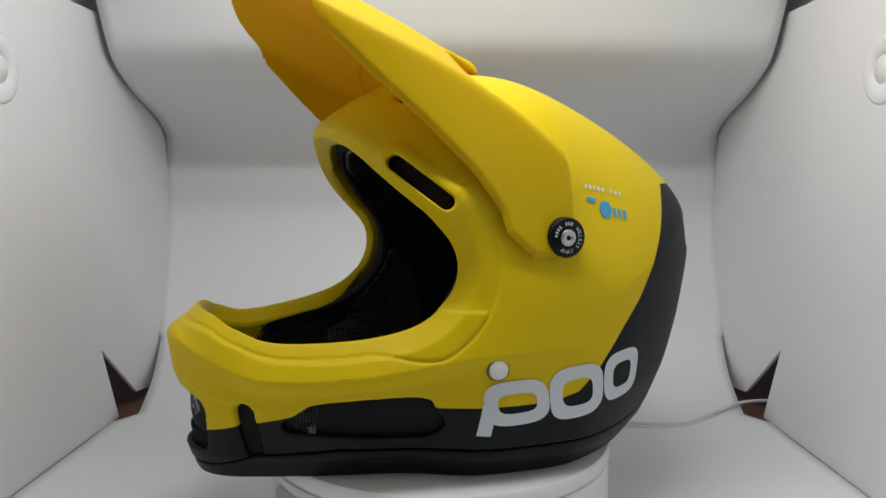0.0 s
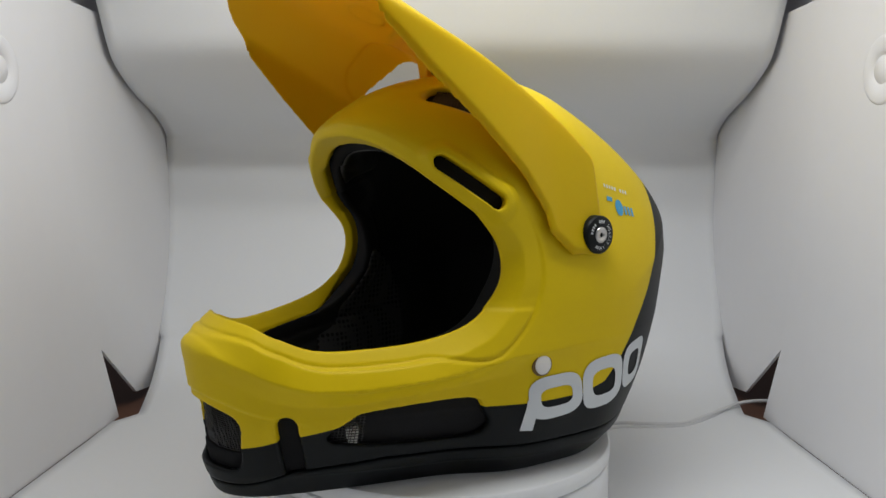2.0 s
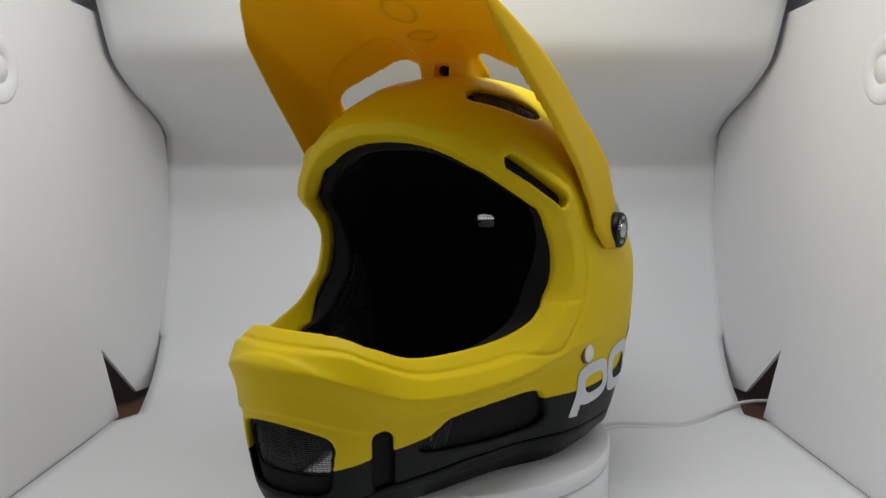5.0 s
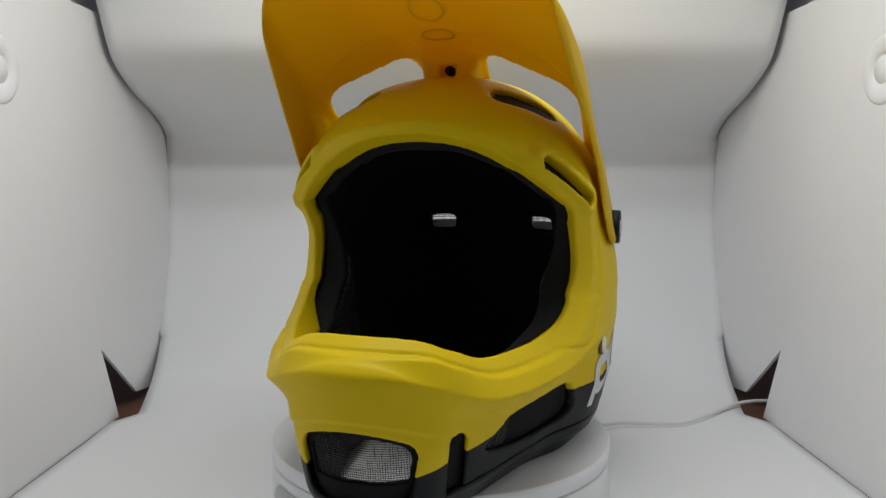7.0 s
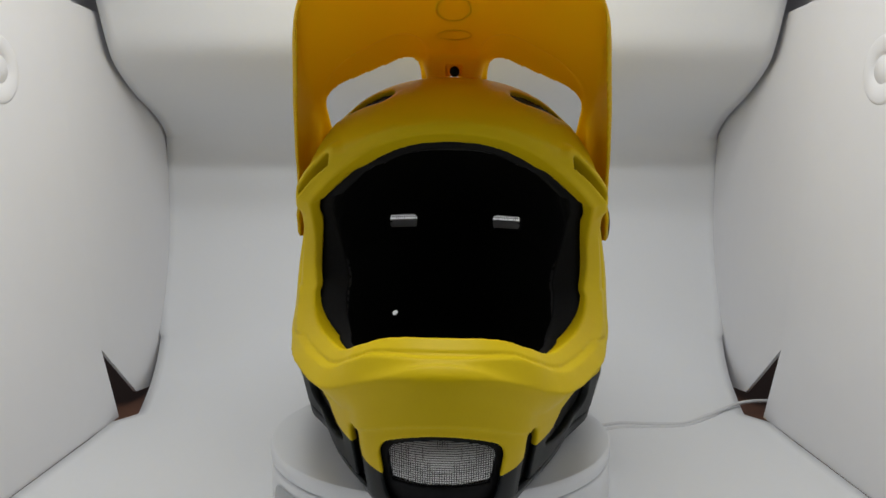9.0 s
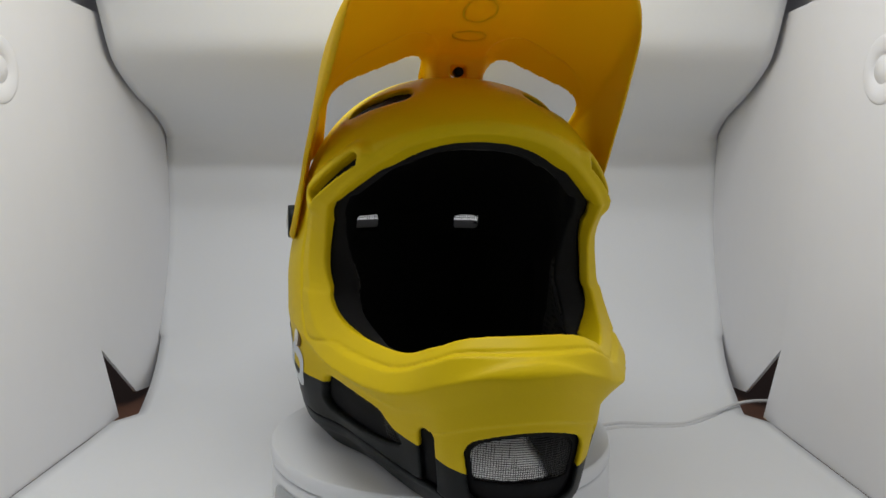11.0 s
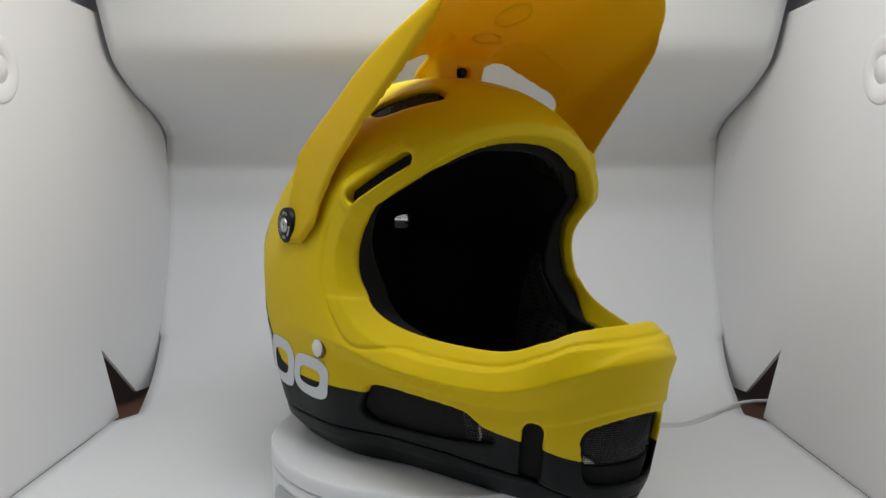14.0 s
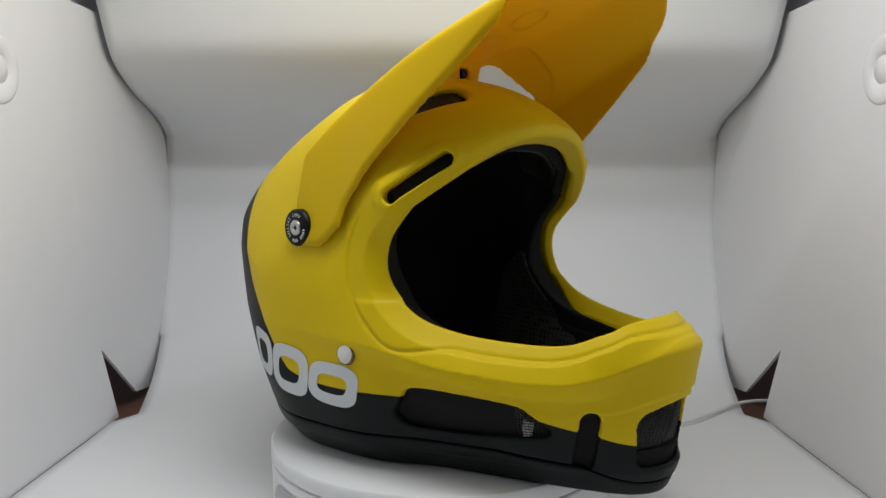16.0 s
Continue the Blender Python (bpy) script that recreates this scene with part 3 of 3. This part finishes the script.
def build_visor(helmet):
    h = 0.0013
    x = np.arange(-0.05, 0.1701, h)
    y = np.arange(-h, 0.1351, h) + h / 2
    z = np.arange(0.140, 0.3601, h)
    X3, Y3, Z3 = x[:, None, None], y[None, :, None], z[None, None, :]
    top = table_of([(-0.06, 0.266), (0.0, 0.283), (0.09, 0.318), (0.2, 0.362)], x)[:, None, None]
    half = soft_table([(-0.06, 0.1205), (-0.02, 0.1205), (0.0, 0.1195), (0.03, 0.1165), (0.07, 0.1085), (0.09, 0.1035), (0.13, 0.0945), (0.2, 0.085)], x, 0.006)[:, None, None]
    lean = soft_table([(-0.06, 0.21), (0.03, 0.21), (0.07, 0.14), (0.10, 0.08), (0.2, 0.05)], x, 0.01)[:, None, None]
    foot = soft_table([(-0.06, 0.165), (0.0, 0.168), (0.028, 0.200), (0.057, 0.229), (0.090, 0.2585), (0.125, 0.296), (0.2, 0.37)], x, 0.006)[:, None, None]
    up, out = 0.92 * (Z3 - top + 0.8 * Y3 ** 2), (Y3 - half + lean * (Z3 - foot)) * 0.97
    crease = soft_table([(-0.06, 0.196), (-0.041, 0.209), (-0.02, 0.228), (0.0, 0.243), (0.05, 0.269), (0.1, 0.291), (0.2, 0.333)], x, 0.008)[:, None, None]
    slope = 0.86 * (Z3 - crease) + 0.50 * out
    v = smax(smax(up, slope, 0.004), out, 0.005)
    skin_out = v
    # shallow scallops round the openings on the underside
    bowl = smax(smax(0.020 - Y3, Y3 - 0.096, 0.02), X3 - 0.046 + 0.25 * np.maximum(Y3 - 0.07, 0), 0.025) + 0 * Z3
    v = np.maximum(v, -(v + 0.0042 - 0.0016 * step(0.0015, -0.0015, bowl)))
    # tab that carries the peak on the crown
    tab = smax(smax(Y3 - 0.021 - 0.25 * np.maximum(Z3 - 0.272, 0), np.abs(X3 - 0.001) - 0.015, 0.008), smax(0.258 - Z3, up, 0.004), 0.004)
    tab = np.maximum(tab, -np.maximum(Y3 - 0.0065, np.abs(Z3 - 0.2745) - 0.0045))
    X, Z = np.meshgrid(x, z, indexing="ij")
    edge = [(-0.041, 0.40), (-0.041, 0.168), (-0.036, 0.147), (-0.009, 0.149), (0.008, 0.164), (0.011, 0.177), (0.028, 0.200), (0.057, 0.229),
            (0.090, 0.2585), (0.115, 0.283), (0.125, 0.296), (0.160, 0.335), (0.25, 0.43)]
    cut = -inside(np.array(edge), X, Z)[:, None, :]
    v = np.maximum(v, np.maximum(cut, 0.62 * cut + 0.78 * skin_out + 0.0026))
    v = smax(v, smax(out + 0.004, X3 - 0.148 + 0.012 * (np.abs(Y3) / 0.0975) ** 2 + 0 * Z3, 0.040) - 0.004, 0.002)
    hole = smax(smax(0.026 - Y3, Y3 - 0.096, 0.012), X3 - 0.018 - 0.12 * np.maximum(Y3 - 0.045, 0), 0.02)
    v = np.maximum(v, -hole + 0 * Z3)
    v = np.maximum(v, -0.014 - X3 + np.where(Y3 > 0.088, -1, 0) + 0 * Z3)
    v = -smax(-v, -tab, 0.006)
    mirror = lambda a: np.concatenate([a[:, :1:-1], a[:, 1:]], 1)
    return part("peak", skin(mirror(v).astype(np.float32), (x[0], -y[-1], z[0]), h), peak_yellow, helmet, "long matte yellow visor peak")


def ringed(cx, cz, w, h, stroke, n=64, power=3.2, lean=0.0, tilt=0.0):
    """A rounded flat ring in the side plane: rows of points from its outer to its inner edge."""
    rows = []
    for k in range(n + 1):
        a = 2 * math.pi * k / n
        c, s = math.cos(a), math.sin(a)
        u = math.copysign(abs(c) ** (2 / power), c)
        v = math.copysign(abs(s) ** (2 / power), s)
        row = []
        for i in range(5):
            t = i / 4 * stroke
            p, q = u * (w / 2 - t), v * (h / 2 - t)
            p += lean * q
            row.append((cx + p, cz + q + tilt * p))
        rows.append(row)
    return rows


def bar(x0, z0, x1, z1, w):
    d = np.array([x1 - x0, z1 - z0])
    nrm = np.array([-d[1], d[0]]) / np.hypot(*d) * w / 2
    rows = []
    for k in range(9):
        p = np.array([x0, z0]) + d * k / 8
        rows.append([tuple(p + nrm * i / 2) for i in (-2, -1, 0, 1, 2)])
    return rows


def print_on(name, shapes, side, mat, parent, tree, label=""):
    """Flat shapes in the side plane laid onto the shell."""
    bm = bmesh.new()
    for rows in shapes:
        grid = []
        for row in rows:
            line = []
            for px, pz in row:
                hit = tree.ray_cast(Vector((px, side * 0.2, pz)), Vector((0, -side, 0)))
                q = hit[0] + hit[1] * 0.0006 if hit[0] else Vector((px, side * 0.11, pz))
                if hit[0] and hit[1].y * side < 0:
                    q = hit[0] - hit[1] * 0.0006
                line.append(bm.verts.new(q))
            grid.append(line)
        for a, b in zip(grid, grid[1:]):
            for i in range(len(a) - 1):
                bm.faces.new((a[i], a[i + 1], b[i + 1], b[i]))
    return part(name, bm, mat, parent, label)


def glyph(letter, size, m, mat, parent):
    """One printed letter, its foot towards the rim."""
    cu = bpy.data.curves.new("letter", "FONT")
    cu.body, cu.size, cu.align_x, cu.align_y, cu.resolution_u = letter, size, "CENTER", "CENTER", 3
    tmp = bpy.data.objects.new("letter", cu)
    me = bpy.data.meshes.new_from_object(tmp)
    bpy.data.objects.remove(tmp)
    bpy.data.curves.remove(cu)
    me.name = "letter"
    me.materials.append(mat)
    ob = new("letter", me)
    ob.matrix_basis = m
    ob.parent = parent
    return ob


def screen(name, lines, parent, width=0.0004):
    bm = bmesh.new()
    for line in lines:
        if len(line) > 1:
            sub = sweep([Vector(p) for p in line], width, 4)
            me = bpy.data.meshes.new("tmp")
            sub.to_mesh(me)
            sub.free()
            bm.from_mesh(me)
            bpy.data.meshes.remove(me)
    return tagged(part(name, bm, wire, parent, "fine black mesh screen", smooth=False), kind="stuff")


def build_details(helmet, shell_ob, visor, field):
    x, y, z, f = field
    me = shell_ob.data
    tree = BVHTree.FromPolygons([v.co for v in me.vertices], [p.vertices for p in me.polygons])
    for side in (1, -1):
        # breakaway screw of the peak
        cap = part("screw_cap", lathe([(0, 0.0042), (0.0118, 0.0042), (0.0126, 0.0034), (0.0128, -0.004), (0, -0.004)], 48), charcoal, helmet,
                   "black round screw cap", m=pose(-0.0313, side * 0.1195, 0.1610, -90 * side, 0, 0))
        part("screw_head", lathe([(0, 0.0036), (0.0016, 0.0036), (0.0018, 0.0052), (0.0048, 0.0052), (0.0052, 0.0047), (0.0053, 0.004)], 32), steel, cap, "steel screw head")
        for k, letter in enumerate("AWAY SYSTEM"):
            if letter != " ":
                a = radians(62 + k * 15.5)
                glyph(letter, 0.0036, pose(0.0089 * math.cos(a), 0.0089 * math.sin(a), 0.0043, 0, 0, math.degrees(a) + 90), white_print, cap)
        bm = bmesh.new()
        for k in range(7):
            a = radians(255 + k * 13 + (18 if k > 2 else 0))
            q = [bm.verts.new((r * math.cos(a + d), r * math.sin(a + d), 0.0044)) for r, d in ((0.0078, -0.07), (0.0099, -0.07), (0.0099, 0.07), (0.0078, 0.07))]
            bm.faces.new(q)
        part("ring_print", bm, white_print, cap, "small white printed marks", smooth=False)
        # cheek snap
        at = tree.ray_cast(Vector((0.0125, side * 0.2, 0.0793)), Vector((0, -side, 0)))
        nrm = Vector((0.12, side, 0.05)).normalized()
        m = Matrix.Translation(at[0]) @ nrm.to_track_quat("Z", "Y").to_matrix().to_4x4()
        snap = part("snap_button", lathe([(0, 0.0024), (0.0056, 0.0022), (0.0063, 0.0014), (0.0063, -0.003), (0, -0.003)], 40), snap_white, helmet, "white round cheek snap", m=m)
        part("snap_ring", lathe([(0.0063, 0.0015), (0.0070, 0.0013), (0.0075, -0.001), (0.0063, -0.001)], 40), ring_brown, snap, "thin brown ring")
        # big white side marks: plain rings
        shapes = [ringed(-0.0015, 0.0565, 0.043, 0.030, 0.0085, lean=0.15, tilt=-0.05), ringed(-0.0440, 0.0600, 0.041, 0.036, 0.0090, lean=0.1, tilt=-0.08),
                  ringed(-0.083, 0.0665, 0.036, 0.035, 0.0085, lean=0.1, tilt=-0.1)]
        if side > 0:
            shapes.append(bar(0.0165, 0.056, 0.0185, 0.035, 0.0090))
        for shape in shapes:
            print_on("white_mark", [shape], side, white_print, helmet, tree, "plain white printed ring")
        # wire screens in the side vents and crown vents
        at_y = lambda px, pz, inset: next((y[j] for j in range(len(y) - 1, 0, -1) if f[min(len(x) - 1, int((px - x[0]) / H)), j, min(len(z) - 1, int((pz - z[0]) / H))] < -inset), 0)
        at_z = lambda px, py, inset: next((z[k] for k in range(len(z) - 1, 0, -1) if f[int((px - x[0]) / H), int((py - y[0]) / H), k] < -inset), 0)
        lines = []
        for k in range(9):
            lines.append([(0.1165 + k * 0.0019, side * at_y(0.1165 + k * 0.0019, 0.034 + i * 0.0036, 0.006), 0.034 + i * 0.0036) for i in range(7)])
        for i in range(12):
            lines.append([(0.1155 + k * 0.003, side * at_y(0.1155 + k * 0.003, 0.034 + i * 0.0019, 0.006), 0.034 + i * 0.0019) for k in range(7)])
        screen("vent_screen", lines, helmet, 0.0003)
        lines = []
        a, b = np.array((0.046, 0.044)), np.array((0.018, 0.082))
        d = (b - a) / np.hypot(*(b - a))
        e = np.array((d[1], -d[0]))
        for k in range(-6, 7):
            lines.append([(*p[:1], side * p[1], at_z(p[0], p[1], 0.004)) for p in (a + d * t * 0.047 + e * k * 0.0018 for t in np.linspace(0, 1, 9))])
        for k in range(26):
            lines.append([(*p[:1], side * p[1], at_z(p[0], p[1], 0.004)) for p in (a + d * k * 0.0019 + e * t for t in np.linspace(-0.011, 0.011, 6))])
        screen("crown_screen", lines, helmet)
    # chin screen
    at_x = lambda py, pz, inset: next((x[i] for i in range(len(x) - 1, 0, -1) if f[i, int((abs(py) - y[0]) / H), int((pz - z[0]) / H)] < -inset), 0)
    lines = []
    for k in range(-28, 29):
        lines.append([(at_x(k * 0.00132, pz, 0.011), k * 0.00132, pz) for pz in np.linspace(0.017, 0.063, 12)])
    for k in range(36):
        pz = 0.016 + k * 0.00132
        lines.append([(at_x(py, pz, 0.011), py, pz) for py in np.linspace(-0.038, 0.038, 21)])
    screen("chin_screen", lines, helmet, 0.00021)
    # wires over the rear vents
    back_x = lambda py, pz: next((x[i] for i in range(len(x)) if f[i, int((abs(py) - y[0]) / H), int((pz - z[0]) / H)] < -0.005), 0)
    for side in (1, -1):
        lines = [[(back_x(py, pz), py, pz) for pz in (0.154, 0.158, 0.162, 0.166, 0.170)] for py in (side * (0.052 + k * 0.0018) for k in range(-13, 14))]
        lines += [[(back_x(py, pz), py, pz) for py in (side * (0.028 + 0.004 * q) for q in range(13))] for pz in (0.1565, 0.1583, 0.1601, 0.1619, 0.1637, 0.1655, 0.1673)]
        screen("rear_screen", lines, helmet, 0.0003)
    # raised ovals under the peak
    pm = visor.data
    under = BVHTree.FromPolygons([v.co for v in pm.vertices], [p.vertices for p in pm.polygons])
    for cx, hx, hy in ((0.072, 0.014, 0.0125), (0.043, 0.007, 0.0130)):
        bm = bmesh.new()
        rings = []
        for k in range(48):
            a = 2 * math.pi * k / 48
            row = []
            for off, drop in ((0.0, -0.0002), (0.0010, 0.00012), (0.0016, 0.00012), (0.0026, -0.0002)):
                px, py = cx + (hx - off) * math.cos(a), (hy - off) * math.sin(a)
                hit = under.ray_cast(Vector((px, py, 0.2785 + 0.2 * px)), Vector((0, 0, 1)))
                row.append(bm.verts.new((px, py, (hit[0].z if hit[0] else 0.28 + 0.389 * px) - drop)))
            rings.append(row)
        for k in range(48):
            a, b = rings[k], rings[(k + 1) % 48]
            for i in range(3):
                bm.faces.new((a[i], a[i + 1], b[i + 1], b[i]))
        part("raised_oval", bm, peak_yellow, visor, "raised oval mark under the peak")
    # small print by the rear of the peak
    words, p0 = [], np.array((-0.0560, 0.1925))
    for k in range(9):
        if k != 5:
            c = p0 + np.array((-0.0040 * k, -0.0007 * k))
            words.append(bar(c[0], c[1] - 0.0012, c[0] - 0.0003, c[1] + 0.0012, 0.0022))
    print_on("white_print", words, 1, white_print, helmet, tree, "row of small white printed bars")
    blue = [bar(-0.0555, 0.1840, -0.0635, 0.1826, 0.0030)]
    for k in range(3):
        blue.append(bar(-0.0800 - 0.0046 * k, 0.1715 - 0.0008 * k, -0.0803 - 0.0046 * k, 0.1775 - 0.0008 * k, 0.0026))
    disc_rows = [[(-0.0718 + r * math.cos(a), 0.1768 + r * math.sin(a)) for r in (0.0056, 0.004, 0.002, 0.0003)] for a in np.linspace(0, 2 * math.pi, 33)]
    print_on("blue_print", blue + [disc_rows], 1, blue_print, helmet, tree, "small blue printed disc and bars")
    part("crown_screw", lathe([(0, 0.003), (0.003, 0.003), (0.0036, 0.0022), (0.0036, -0.004), (0, -0.004)], 24), charcoal, helmet, "dark screw of the peak", m=pose(0.012, 0, 0.2745, 0, 90, 0))


build_tent()
build_cable()
disc = build_turntable()
helmet, shell_ob, field = build_helmet()
visor = build_visor(helmet)
build_details(helmet, shell_ob, visor, field)


def motions():
    rate = 7.296                   # degrees a second, anticlockwise from above
    rows, spin = [], []
    for k in range(0, 17, 2):
        turn = rate * (k - 9.0)
        m = pose(0, 0, TABLE, 0, 0, turn) @ pose(0.0071, 0, 0, -0.73, 0, -91.91)
        rows.append((float(k), m))
        spin.append((float(k), pose(0, 0, 0, 0, 0, turn)))
    walk(helmet, rows)
    walk(disc, spin)


motions()
